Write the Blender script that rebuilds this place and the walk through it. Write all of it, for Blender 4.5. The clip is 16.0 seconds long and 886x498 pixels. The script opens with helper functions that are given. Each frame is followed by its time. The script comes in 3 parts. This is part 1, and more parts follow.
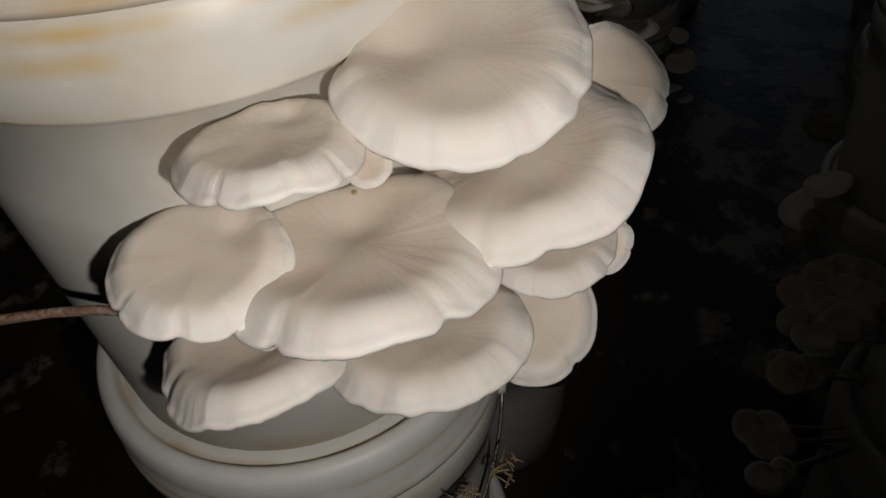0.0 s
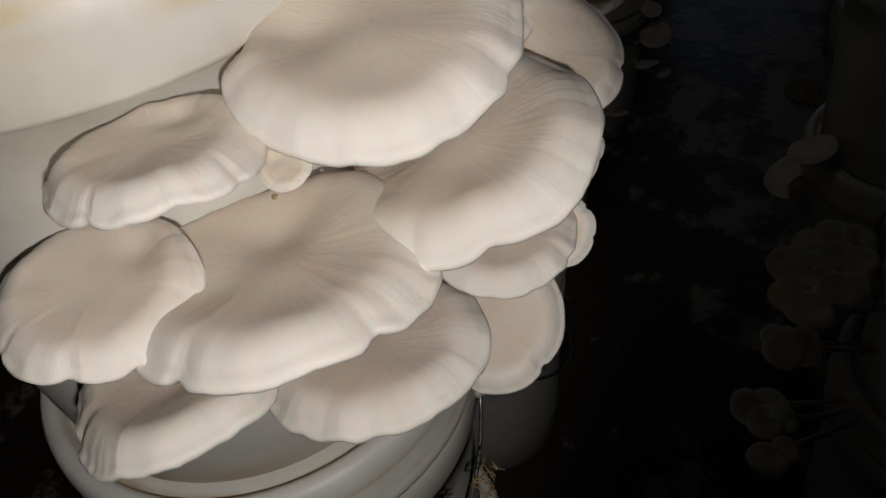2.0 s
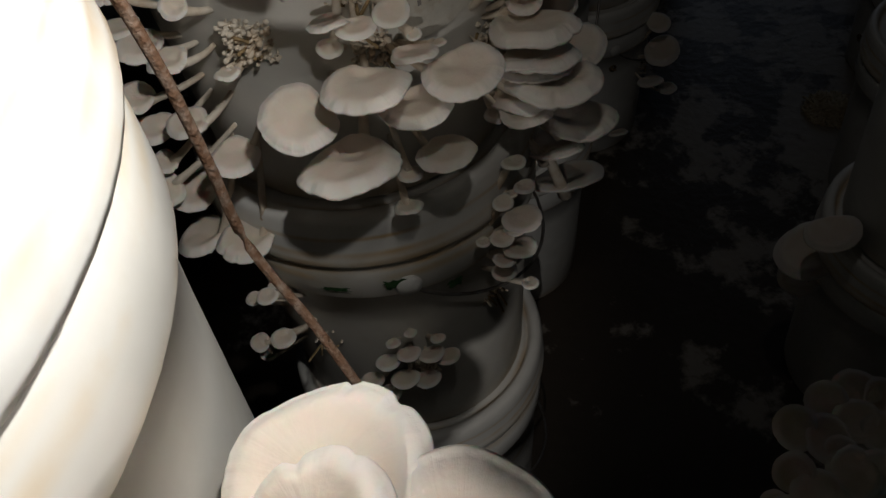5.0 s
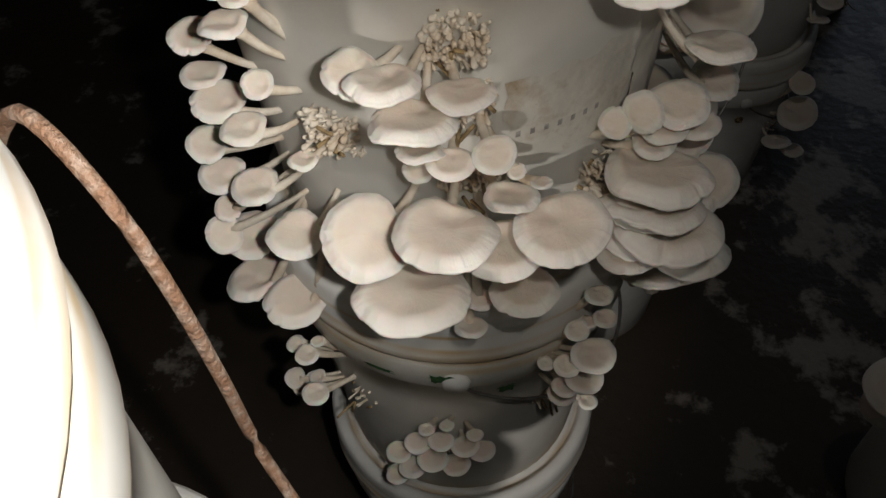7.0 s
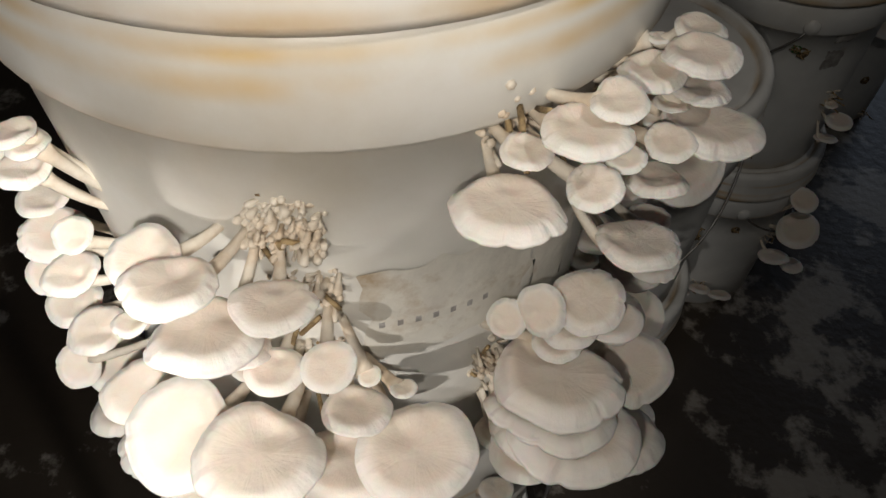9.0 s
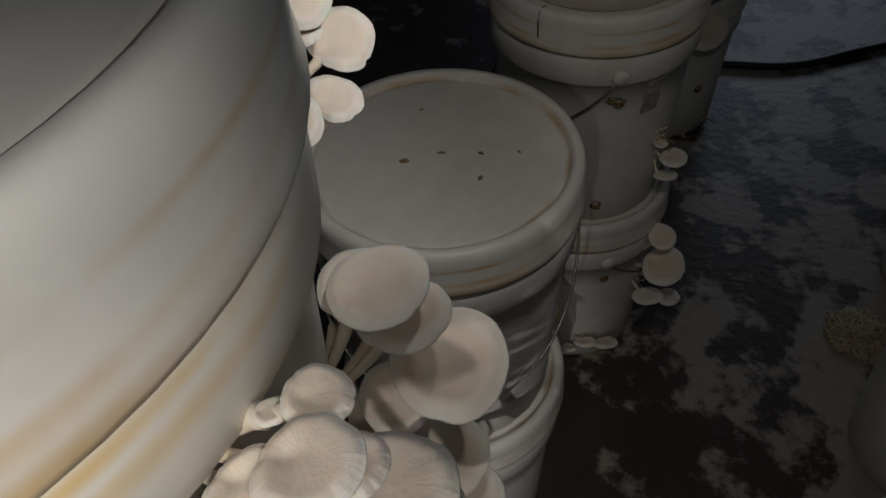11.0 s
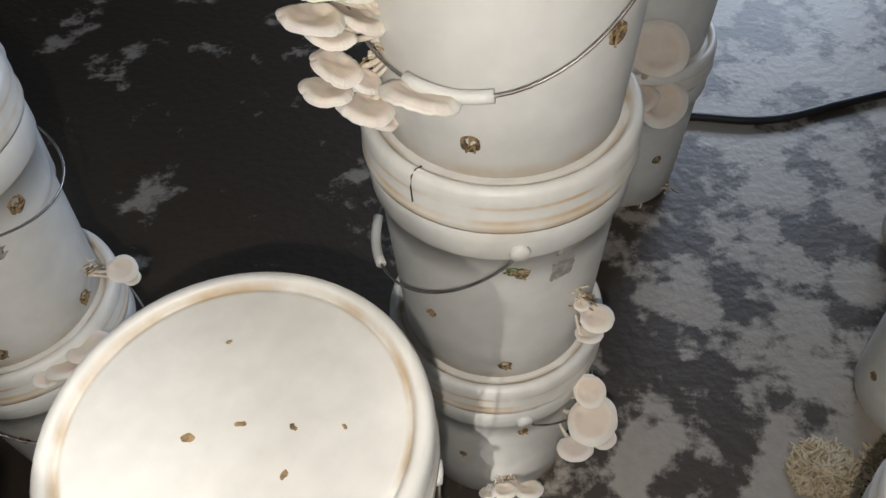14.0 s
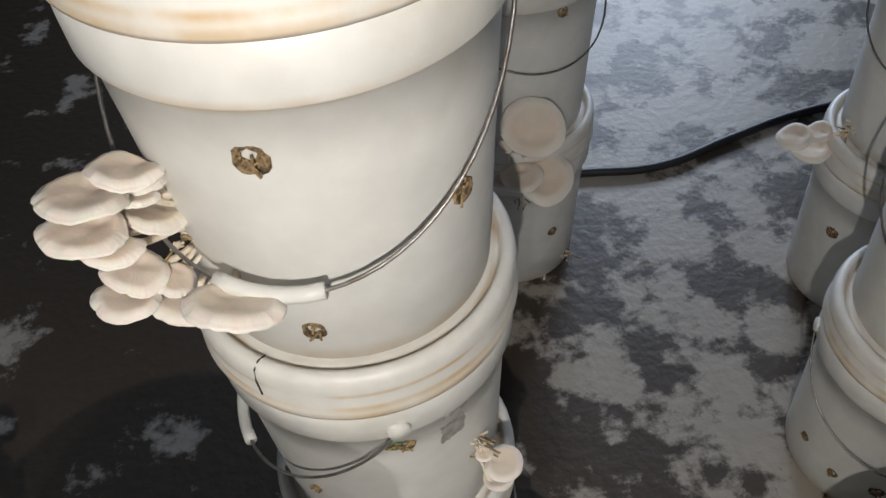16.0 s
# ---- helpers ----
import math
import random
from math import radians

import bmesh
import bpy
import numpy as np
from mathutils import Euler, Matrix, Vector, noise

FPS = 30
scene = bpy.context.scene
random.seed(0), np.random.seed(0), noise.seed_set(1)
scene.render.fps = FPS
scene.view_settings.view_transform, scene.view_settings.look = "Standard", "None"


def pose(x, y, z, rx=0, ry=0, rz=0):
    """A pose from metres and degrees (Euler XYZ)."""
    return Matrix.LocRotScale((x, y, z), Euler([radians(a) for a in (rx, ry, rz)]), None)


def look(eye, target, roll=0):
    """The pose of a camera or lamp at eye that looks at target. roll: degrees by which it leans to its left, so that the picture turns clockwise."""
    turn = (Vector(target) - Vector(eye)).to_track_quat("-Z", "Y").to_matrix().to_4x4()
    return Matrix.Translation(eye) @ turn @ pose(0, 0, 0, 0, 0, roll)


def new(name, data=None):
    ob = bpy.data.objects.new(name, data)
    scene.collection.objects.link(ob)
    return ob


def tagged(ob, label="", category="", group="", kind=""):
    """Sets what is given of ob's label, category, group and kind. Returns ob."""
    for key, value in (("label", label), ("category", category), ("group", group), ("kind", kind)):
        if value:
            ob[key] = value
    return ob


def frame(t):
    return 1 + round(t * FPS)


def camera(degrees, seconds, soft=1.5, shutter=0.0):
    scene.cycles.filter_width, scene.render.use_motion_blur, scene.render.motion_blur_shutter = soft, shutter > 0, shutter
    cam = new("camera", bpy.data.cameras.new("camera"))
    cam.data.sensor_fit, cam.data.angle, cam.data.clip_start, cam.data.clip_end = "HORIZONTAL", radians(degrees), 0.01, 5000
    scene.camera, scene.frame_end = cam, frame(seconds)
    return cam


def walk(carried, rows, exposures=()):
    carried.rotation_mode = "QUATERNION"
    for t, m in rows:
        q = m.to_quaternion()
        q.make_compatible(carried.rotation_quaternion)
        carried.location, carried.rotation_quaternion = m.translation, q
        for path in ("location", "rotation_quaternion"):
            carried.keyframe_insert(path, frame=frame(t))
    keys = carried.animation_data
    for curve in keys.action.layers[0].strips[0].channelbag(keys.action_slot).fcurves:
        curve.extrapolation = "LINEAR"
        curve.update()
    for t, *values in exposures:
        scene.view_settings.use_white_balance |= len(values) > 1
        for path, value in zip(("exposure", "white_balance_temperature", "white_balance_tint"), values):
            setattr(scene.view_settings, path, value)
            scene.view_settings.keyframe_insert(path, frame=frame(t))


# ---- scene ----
# ---- camera and walk ----
cam = camera(58.84, 16.0, soft=1.5)
PATH = [
    (0.0, -0.4122, -1.7071, 1.2713, 1.68, -44.18, -6.75),
    (0.5, -0.4093, -1.7082, 1.2615, 0.99, -43.18, -7.41),
    (1.0, -0.3990, -1.6978, 1.2627, 1.12, -44.06, -8.87),
    (1.5, -0.3968, -1.6884, 1.2478, 0.44, -45.15, -8.35),
    (2.0, -0.3883, -1.6786, 1.2438, 1.29, -44.72, -10.71),
    (2.5, -0.3637, -1.6353, 1.2487, 1.60, -48.77, -9.82),
    (3.0, -0.3378, -1.5945, 1.2460, 0.03, -50.28, -11.90),
    (3.5, -0.3158, -1.5602, 1.2577, -1.08, -51.19, -9.18),
    (4.0, -0.3095, -1.5113, 1.2431, -1.22, -50.91, -7.97),
    (4.5, -0.3078, -1.4612, 1.2427, -1.81, -51.13, -6.87),
    (5.0, -0.3113, -1.4208, 1.2653, 2.23, -49.59, -9.45),
    (7.5, -0.3050, -1.2610, 1.2910, 13.91, -53.04, -1.30),
    (8.0, -0.2900, -1.2230, 1.2830, 15.63, -53.04, -0.20),
    (8.5, -0.2750, -1.1890, 1.2790, 14.39, -52.28, 0.50),
    (9.0, -0.2548, -1.1767, 1.2776, 12.91, -49.36, 1.59),
    (9.5, -0.2205, -1.1513, 1.2825, 10.53, -47.87, -0.73),
    (10.0, -0.1957, -1.1230, 1.2839, 6.17, -46.42, -2.39),
    (12.5, -0.1583, -0.8216, 1.3017, 2.31, -47.96, -4.43),
    (13.0, -0.1141, -0.7580, 1.3083, 2.10, -48.24, -1.88),
    (13.5, -0.0684, -0.7071, 1.3055, 3.25, -48.89, -2.55),
    (14.0, -0.0327, -0.6729, 1.2963, 2.89, -49.61, -3.24),
    (14.5, -0.0007, -0.6400, 1.2851, 2.53, -50.11, -5.47),
    (15.0, 0.0153, -0.6091, 1.2785, 0.28, -49.45, -6.16),
    (15.5, 0.0313, -0.5645, 1.2829, -3.25, -47.54, -5.52),
    (16.0, 0.0400, -0.5084, 1.2908, -5.61, -47.37, -5.26),
]
walk(cam, [(t, pose(x, y, z, 90 + pitch, 0, yaw) @ pose(0, 0, 0, 0, 0, roll)) for t, x, y, z, yaw, pitch, roll in PATH],
     exposures=[(0.0, -1.4), (2.5, -1.4), (3.5, -1.0), (5.2, -0.8), (7.3, 0.60), (8.5, 1.12), (10.2, 1.25), (12.3, 1.92), (12.6, 2.22), (13.0, 3.07), (13.5, 3.98), (14.0, 4.53), (16.0, 4.63)])

# ---- world and lights ----
world = bpy.data.worlds.new("world")
scene.world = world
world.use_nodes = True
world.node_tree.nodes["Background"].inputs[0].default_value = (0.5, 0.6, 0.75, 1)
world.node_tree.nodes["Background"].inputs[1].default_value = 0.037


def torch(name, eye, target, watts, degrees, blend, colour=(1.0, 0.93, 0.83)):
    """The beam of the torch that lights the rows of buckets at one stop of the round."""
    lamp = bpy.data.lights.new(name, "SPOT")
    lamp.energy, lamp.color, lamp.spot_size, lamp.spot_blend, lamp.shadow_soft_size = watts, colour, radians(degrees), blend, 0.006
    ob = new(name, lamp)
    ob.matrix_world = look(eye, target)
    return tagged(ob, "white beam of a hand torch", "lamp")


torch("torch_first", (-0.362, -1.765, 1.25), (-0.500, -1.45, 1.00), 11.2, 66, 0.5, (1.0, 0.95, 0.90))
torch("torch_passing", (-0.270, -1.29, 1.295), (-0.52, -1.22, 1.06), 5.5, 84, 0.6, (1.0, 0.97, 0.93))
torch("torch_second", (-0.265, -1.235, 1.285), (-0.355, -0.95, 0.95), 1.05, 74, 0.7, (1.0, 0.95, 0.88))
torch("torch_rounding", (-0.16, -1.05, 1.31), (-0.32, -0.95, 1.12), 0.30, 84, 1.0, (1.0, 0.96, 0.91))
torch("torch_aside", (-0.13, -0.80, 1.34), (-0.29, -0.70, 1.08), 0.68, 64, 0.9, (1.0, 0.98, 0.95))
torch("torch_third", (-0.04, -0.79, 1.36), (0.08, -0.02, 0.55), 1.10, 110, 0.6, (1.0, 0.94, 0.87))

# cool daylight through the far window
sky = bpy.data.lights.new("window_daylight", "AREA")
sky.shape, sky.size, sky.size_y, sky.energy, sky.color = "RECTANGLE", 1.7, 1.2, 5.05, (0.68, 0.80, 1.0)
sky_lamp = tagged(new("window_daylight", sky), "cool daylight in the window opening", "lamp")
sky_lamp.matrix_world = look((2.0, 4.28, 1.7), (0.9, 0.6, 0.0))


# ---- materials ----
def material(name, colour, rough=0.5, bump=0.1, scale=40.0, other=None, amount=0.5, patch=4.0, metal=0.0, low=0.45, high=0.65, **extra):
    """A surface with grain at one scale and stains of a second colour at another."""
    m = bpy.data.materials.new(name)
    m.use_nodes = True
    nt = m.node_tree
    bsdf = nt.nodes["Principled BSDF"]
    bsdf.inputs["Roughness"].default_value = rough
    bsdf.inputs["Metallic"].default_value = metal
    for key, value in extra.items():
        bsdf.inputs[key.replace("_", " ")].default_value = value
    co = nt.nodes.new("ShaderNodeTexCoord")
    fine = nt.nodes.new("ShaderNodeTexNoise")
    fine.inputs["Scale"].default_value, fine.inputs["Detail"].default_value = scale, 6
    nt.links.new(co.outputs["Object"], fine.inputs["Vector"])
    big = nt.nodes.new("ShaderNodeTexNoise")
    big.inputs["Scale"].default_value, big.inputs["Detail"].default_value = patch, 8
    big.inputs["Roughness"].default_value = 0.65
    nt.links.new(co.outputs["Object"], big.inputs["Vector"])
    ramp = nt.nodes.new("ShaderNodeMapRange")
    ramp.inputs["From Min"].default_value, ramp.inputs["From Max"].default_value, ramp.inputs["To Max"].default_value = low, high, amount
    nt.links.new(big.outputs["Fac"], ramp.inputs["Value"])
    mix = nt.nodes.new("ShaderNodeMix")
    mix.data_type = "RGBA"
    mix.inputs["A"].default_value = (*colour, 1)
    mix.inputs["B"].default_value = (*(other or [c * 0.6 for c in colour]), 1)
    nt.links.new(ramp.outputs["Result"], mix.inputs["Factor"])
    shade = nt.nodes.new("ShaderNodeMix")
    shade.data_type, shade.blend_type = "RGBA", "MULTIPLY"
    shade.inputs["Factor"].default_value = 0.22
    nt.links.new(mix.outputs["Result"], shade.inputs["A"])
    nt.links.new(fine.outputs["Fac"], shade.inputs["B"])
    nt.links.new(shade.outputs["Result"], bsdf.inputs["Base Color"])
    bm = nt.nodes.new("ShaderNodeBump")
    bm.inputs["Strength"].default_value, bm.inputs["Distance"].default_value = bump, 0.004
    nt.links.new(fine.outputs["Fac"], bm.inputs["Height"])
    nt.links.new(bm.outputs["Normal"], bsdf.inputs["Normal"])
    return m


PLASTIC = material("white_plastic", (0.80, 0.80, 0.77), 0.42, 0.03, 30, (0.62, 0.56, 0.44), 0.55, 5, low=0.5, high=0.8)
YELLOWED = material("yellowed_plastic", (0.80, 0.78, 0.72), 0.42, 0.04, 30, (0.60, 0.50, 0.34), 0.65, 5, low=0.48, high=0.76)
LID = material("lid_plastic", (0.80, 0.79, 0.75), 0.45, 0.04, 40, (0.70, 0.65, 0.55), 0.3, 6, low=0.5, high=0.8)
def stain(m, axis, places, colour, strength):
    """Dirt that has settled in grooves: rings at given radii or heights, broken up by noise."""
    nt = m.node_tree
    co = nt.nodes["Texture Coordinate"].outputs["Object"]
    if axis == "r":
        flat = nt.nodes.new("ShaderNodeVectorMath")
        flat.operation = "MULTIPLY"
        flat.inputs[1].default_value = (1, 1, 0)
        nt.links.new(co, flat.inputs[0])
        size = nt.nodes.new("ShaderNodeVectorMath")
        size.operation = "LENGTH"
        nt.links.new(flat.outputs[0], size.inputs[0])
        value = size.outputs["Value"]
    else:
        apart = nt.nodes.new("ShaderNodeSeparateXYZ")
        nt.links.new(co, apart.inputs[0])
        value = apart.outputs["Z"]
    blot = nt.nodes.new("ShaderNodeTexNoise")
    blot.inputs["Scale"].default_value, blot.inputs["Detail"].default_value = 16, 6
    nt.links.new(co, blot.inputs["Vector"])
    bsdf = nt.nodes["Principled BSDF"]
    for place, width in places:
        off = nt.nodes.new("ShaderNodeMath")
        off.operation = "SUBTRACT"
        off.inputs[1].default_value = place
        nt.links.new(value, off.inputs[0])
        size = nt.nodes.new("ShaderNodeMath")
        size.operation = "ABSOLUTE"
        nt.links.new(off.outputs[0], size.inputs[0])
        near = nt.nodes.new("ShaderNodeMapRange")
        near.interpolation_type = "SMOOTHSTEP"
        near.inputs["From Min"].default_value, near.inputs["From Max"].default_value = width, 0.0
        nt.links.new(size.outputs[0], near.inputs["Value"])
        broken = nt.nodes.new("ShaderNodeMapRange")
        broken.inputs["From Min"].default_value, broken.inputs["From Max"].default_value, broken.inputs["To Max"].default_value = 0.35, 0.65, strength
        nt.links.new(blot.outputs["Fac"], broken.inputs["Value"])
        both = nt.nodes.new("ShaderNodeMath")
        both.operation = "MULTIPLY"
        nt.links.new(near.outputs["Result"], both.inputs[0])
        nt.links.new(broken.outputs["Result"], both.inputs[1])
        mix = nt.nodes.new("ShaderNodeMix")
        mix.data_type = "RGBA"
        nt.links.new(both.outputs[0], mix.inputs["Factor"])
        nt.links.new(bsdf.inputs["Base Color"].links[0].from_socket, mix.inputs["A"])
        mix.inputs["B"].default_value = (*colour, 1)
        nt.links.new(mix.outputs["Result"], bsdf.inputs["Base Color"])


P = 0.3747
stain(LID, "r", ((0.1370, 0.006),), (0.42, 0.28, 0.12), 0.9)
stain(LID, "z", ((P - 0.047, 0.010), (P - 0.016, 0.004), (P - 0.036, 0.006)), (0.55, 0.34, 0.10), 0.8)
stain(PLASTIC, "z", ((0.004, 0.022), (0.276, 0.010), (0.384, 0.010)), (0.50, 0.33, 0.13), 0.6)
stain(YELLOWED, "z", ((0.004, 0.026), (0.276, 0.010)), (0.50, 0.33, 0.13), 0.7)
stain(YELLOWED, "z", ((0.303, 0.008), (0.315, 0.006)), (0.62, 0.42, 0.16), 0.9)
CAP = material("mushroom_cap", (0.82, 0.76, 0.69), 0.65, 0.10, 9, (0.72, 0.60, 0.48), 0.75, 2.2, low=0.4, high=0.7, Subsurface_Weight=0.15, Subsurface_Scale=0.004)
# the middle of each cap is tan, its rim nearly white
nt = CAP.node_tree
far = nt.nodes.new("ShaderNodeVectorMath")
far.operation = "LENGTH"
nt.links.new(nt.nodes["Texture Coordinate"].outputs["Object"], far.inputs[0])
fade = nt.nodes.new("ShaderNodeMapRange")
fade.interpolation_type = "SMOOTHSTEP"
fade.inputs["From Min"].default_value, fade.inputs["From Max"].default_value = 0.55, 0.95
nt.links.new(far.outputs["Value"], fade.inputs["Value"])
rim = nt.nodes.new("ShaderNodeMix")
rim.data_type = "RGBA"
rim.inputs["A"].default_value, rim.inputs["B"].default_value = (0.74, 0.63, 0.52, 1), (0.86, 0.82, 0.77, 1)
nt.links.new(fade.outputs["Result"], rim.inputs["Factor"])
both = nt.nodes.new("ShaderNodeMix")
both.data_type = "RGBA"
both.inputs["Factor"].default_value = 0.65
old = nt.nodes["Principled BSDF"].inputs["Base Color"].links[0].from_socket
nt.links.new(old, both.inputs["A"])
nt.links.new(rim.outputs["Result"], both.inputs["B"])
nt.links.new(both.outputs["Result"], nt.nodes["Principled BSDF"].inputs["Base Color"])
# fine fibres that run out from the middle to the rim
turn = nt.nodes.new("ShaderNodeSeparateXYZ")
nt.links.new(nt.nodes["Texture Coordinate"].outputs["Object"], turn.inputs[0])
angle = nt.nodes.new("ShaderNodeMath")
angle.operation = "ARCTAN2"
nt.links.new(turn.outputs["Y"], angle.inputs[0])
nt.links.new(turn.outputs["X"], angle.inputs[1])
ray = nt.nodes.new("ShaderNodeCombineXYZ")
wide = nt.nodes.new("ShaderNodeMath")
wide.operation = "MULTIPLY"
wide.inputs[1].default_value = 9.0
nt.links.new(angle.outputs[0], wide.inputs[0])
nt.links.new(wide.outputs[0], ray.inputs[0])
nt.links.new(far.outputs["Value"], ray.inputs[1])
fibre = nt.nodes.new("ShaderNodeTexNoise")
fibre.inputs["Scale"].default_value, fibre.inputs["Detail"].default_value = 1.4, 5
nt.links.new(ray.outputs[0], fibre.inputs["Vector"])
groove = nt.nodes.new("ShaderNodeBump")
groove.inputs["Strength"].default_value, groove.inputs["Distance"].default_value = 0.10, 0.004
nt.links.new(fibre.outputs["Fac"], groove.inputs["Height"])
nt.links.new(nt.nodes["Bump"].outputs["Normal"], groove.inputs["Normal"])
nt.links.new(groove.outputs["Normal"], nt.nodes["Principled BSDF"].inputs["Normal"])
PAPER = material("torn_paper", (0.76, 0.73, 0.65), 0.75, 0.2, 120, (0.40, 0.27, 0.13), 0.8, 22, low=0.52, high=0.68)
STEM = material("mushroom_stem", (0.82, 0.74, 0.62), 0.75, 0.2, 200, (0.6, 0.42, 0.25), 0.6, 40)
WIRE = material("steel_wire", (0.35, 0.34, 0.33), 0.4, 0.1, 300, (0.2, 0.15, 0.11), 0.8, 60, metal=0.8)
RUST = material("rusty_wire", (0.22, 0.12, 0.07), 0.75, 0.6, 500, (0.38, 0.30, 0.24), 0.9, 160, metal=0.3)
STRAW = material("straw", (0.42, 0.30, 0.15), 0.85, 0.4, 200, (0.10, 0.06, 0.03), 0.9, 120)
DARK = material("dark_substrate", (0.05, 0.035, 0.02), 0.9, 0.5, 300)
HOLE = material("stained_hole", (0.36, 0.25, 0.13), 0.9, 0.5, 300, (0.06, 0.04, 0.02), 0.95, 150, low=0.42, high=0.58)
PALE = material("pale_substrate", (0.66, 0.56, 0.40), 0.9, 0.4, 200, (0.48, 0.36, 0.20), 0.8, 60)
GREEN = material("green_mould", (0.03, 0.12, 0.03), 0.85, 0.4, 300, (0.10, 0.16, 0.05), 0.7, 150)
INK = material("printed_label", (0.30, 0.28, 0.26), 0.6, 0.1, 200, (0.6, 0.58, 0.55), 0.8, 90)
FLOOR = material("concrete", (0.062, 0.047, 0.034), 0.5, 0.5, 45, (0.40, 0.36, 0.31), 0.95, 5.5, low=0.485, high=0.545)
# a broad darker zone over the western half, its border broken by noise
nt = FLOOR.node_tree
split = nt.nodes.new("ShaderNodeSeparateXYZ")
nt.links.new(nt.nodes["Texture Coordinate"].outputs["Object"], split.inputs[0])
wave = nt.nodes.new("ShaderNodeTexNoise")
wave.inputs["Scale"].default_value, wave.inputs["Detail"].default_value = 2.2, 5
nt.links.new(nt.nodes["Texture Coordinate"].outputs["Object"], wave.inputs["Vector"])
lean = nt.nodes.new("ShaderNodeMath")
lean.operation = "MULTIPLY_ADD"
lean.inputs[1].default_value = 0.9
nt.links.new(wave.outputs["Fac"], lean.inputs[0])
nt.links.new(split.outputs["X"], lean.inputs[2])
west_tone = nt.nodes.new("ShaderNodeMapRange")
west_tone.inputs["From Min"].default_value, west_tone.inputs["From Max"].default_value = 0.45, 0.95
west_tone.inputs["To Min"].default_value, west_tone.inputs["To Max"].default_value = -0.085, 0.03
nt.links.new(lean.outputs["Value"], west_tone.inputs["Value"])
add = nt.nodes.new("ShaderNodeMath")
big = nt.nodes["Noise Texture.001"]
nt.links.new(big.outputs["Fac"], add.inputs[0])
nt.links.new(west_tone.outputs["Result"], add.inputs[1])
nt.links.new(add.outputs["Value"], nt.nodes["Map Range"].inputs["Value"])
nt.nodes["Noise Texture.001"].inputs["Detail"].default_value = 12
WALL = material("plaster", (0.10, 0.11, 0.13), 0.85, 0.3, 20, (0.06, 0.06, 0.07), 0.9, 2)
RUBBER = material("black_rubber", (0.02, 0.02, 0.022), 0.5, 0.1, 90)


# ---- mesh helpers ----
def mesh(name, bm, mat, smooth=True):
    me = bpy.data.meshes.new(name)
    bm.to_mesh(me)
    bm.free()
    for p in me.polygons:
        p.use_smooth = smooth
    me.materials.append(mat)
    return me


def part(name, bm, mat, parent, label=""):
    ob = new(name, mesh(name, bm, mat) if isinstance(bm, bmesh.types.BMesh) else bm)
    ob.parent = parent
    return tagged(ob, label)


def thing(name, m, label, category, group="", kind=""):
    ob = new(name)
    ob.empty_display_size = 0.05
    ob.matrix_world = m
    return tagged(ob, label, category, group, kind)


def lathe(profile, seg=72, bm=None):
    bm = bm or bmesh.new()
    rings = []
    for r, z in profile:
        if r < 1e-6:
            rings.append([bm.verts.new((0, 0, z))] * seg)
        else:
            rings.append([bm.verts.new((r * math.cos(2 * math.pi * i / seg), r * math.sin(2 * math.pi * i / seg), z)) for i in range(seg)])
    for a, b in zip(rings, rings[1:]):
        for i in range(seg):
            quad = [a[i], a[(i + 1) % seg], b[(i + 1) % seg], b[i]]
            quad = [v for n, v in enumerate(quad) if v not in quad[:n]]
            if len(quad) > 2:
                bm.faces.new(quad)
    return bm


def tube(points, radius, seg=8, bm=None):
    """A round bar along points; radius is a number or one for each point."""
    bm = bm or bmesh.new()
    points = [Vector(p) for p in points]
    rings = []
    for i, p in enumerate(points):
        along = (points[min(i + 1, len(points) - 1)] - points[max(i - 1, 0)]).normalized()
        side = along.cross((0, 0, 1)) if abs(along.z) < 0.95 else along.cross((1, 0, 0))
        side.normalize()
        up = side.cross(along)
        r = radius if isinstance(radius, (int, float)) else radius[i]
        rings.append([bm.verts.new(p + r * (math.cos(a) * side + math.sin(a) * up)) for a in [2 * math.pi * k / seg for k in range(seg)]])
    for a, b in zip(rings, rings[1:]):
        for k in range(seg):
            bm.faces.new((a[k], a[(k + 1) % seg], b[(k + 1) % seg], b[k]))
    bm.faces.new(rings[0][::-1])
    bm.faces.new(rings[-1])
    return bm


def box(x0, x1, y0, y1, z0, z1):
    bm = bmesh.new()
    bmesh.ops.create_cube(bm, size=1, matrix=Matrix.Translation(((x0 + x1) / 2, (y0 + y1) / 2, (z0 + z1) / 2)) @ Matrix.Diagonal((x1 - x0, y1 - y0, z1 - z0, 1)))
    return bm


# ---- setting ----
def slab(name, b, mat, label):
    ob = new(name, mesh(name, b, mat, False))
    return tagged(ob, label, name.split("_")[0], kind="structure")


slab("floor", box(-3.2, 4.2, -4.2, 4.2, -0.1, 0), FLOOR, "stained grey and brown concrete floor, darker in its western half")
north = box(-3.2, 1.1, 4.2, 4.35, -0.1, 2.6)
for x0, x1, z0, z1 in ((2.9, 4.2, -0.1, 2.6), (1.1, 2.9, -0.1, 1.05), (1.1, 2.9, 2.35, 2.6)):
    bmesh.ops.create_cube(north, size=1, matrix=Matrix.Translation(((x0 + x1) / 2, 4.275, (z0 + z1) / 2)) @ Matrix.Diagonal((x1 - x0, 0.15, z1 - z0, 1)))
slab("wall_north", north, WALL, "dark bluish plaster wall with a window opening")
slab("wall_south", box(-3.2, 4.2, -4.35, -4.2, -0.1, 2.6), WALL, "dark bluish plaster wall")
slab("wall_west", box(-3.35, -3.2, -4.35, 4.35, -0.1, 2.6), WALL, "dark bluish plaster wall")
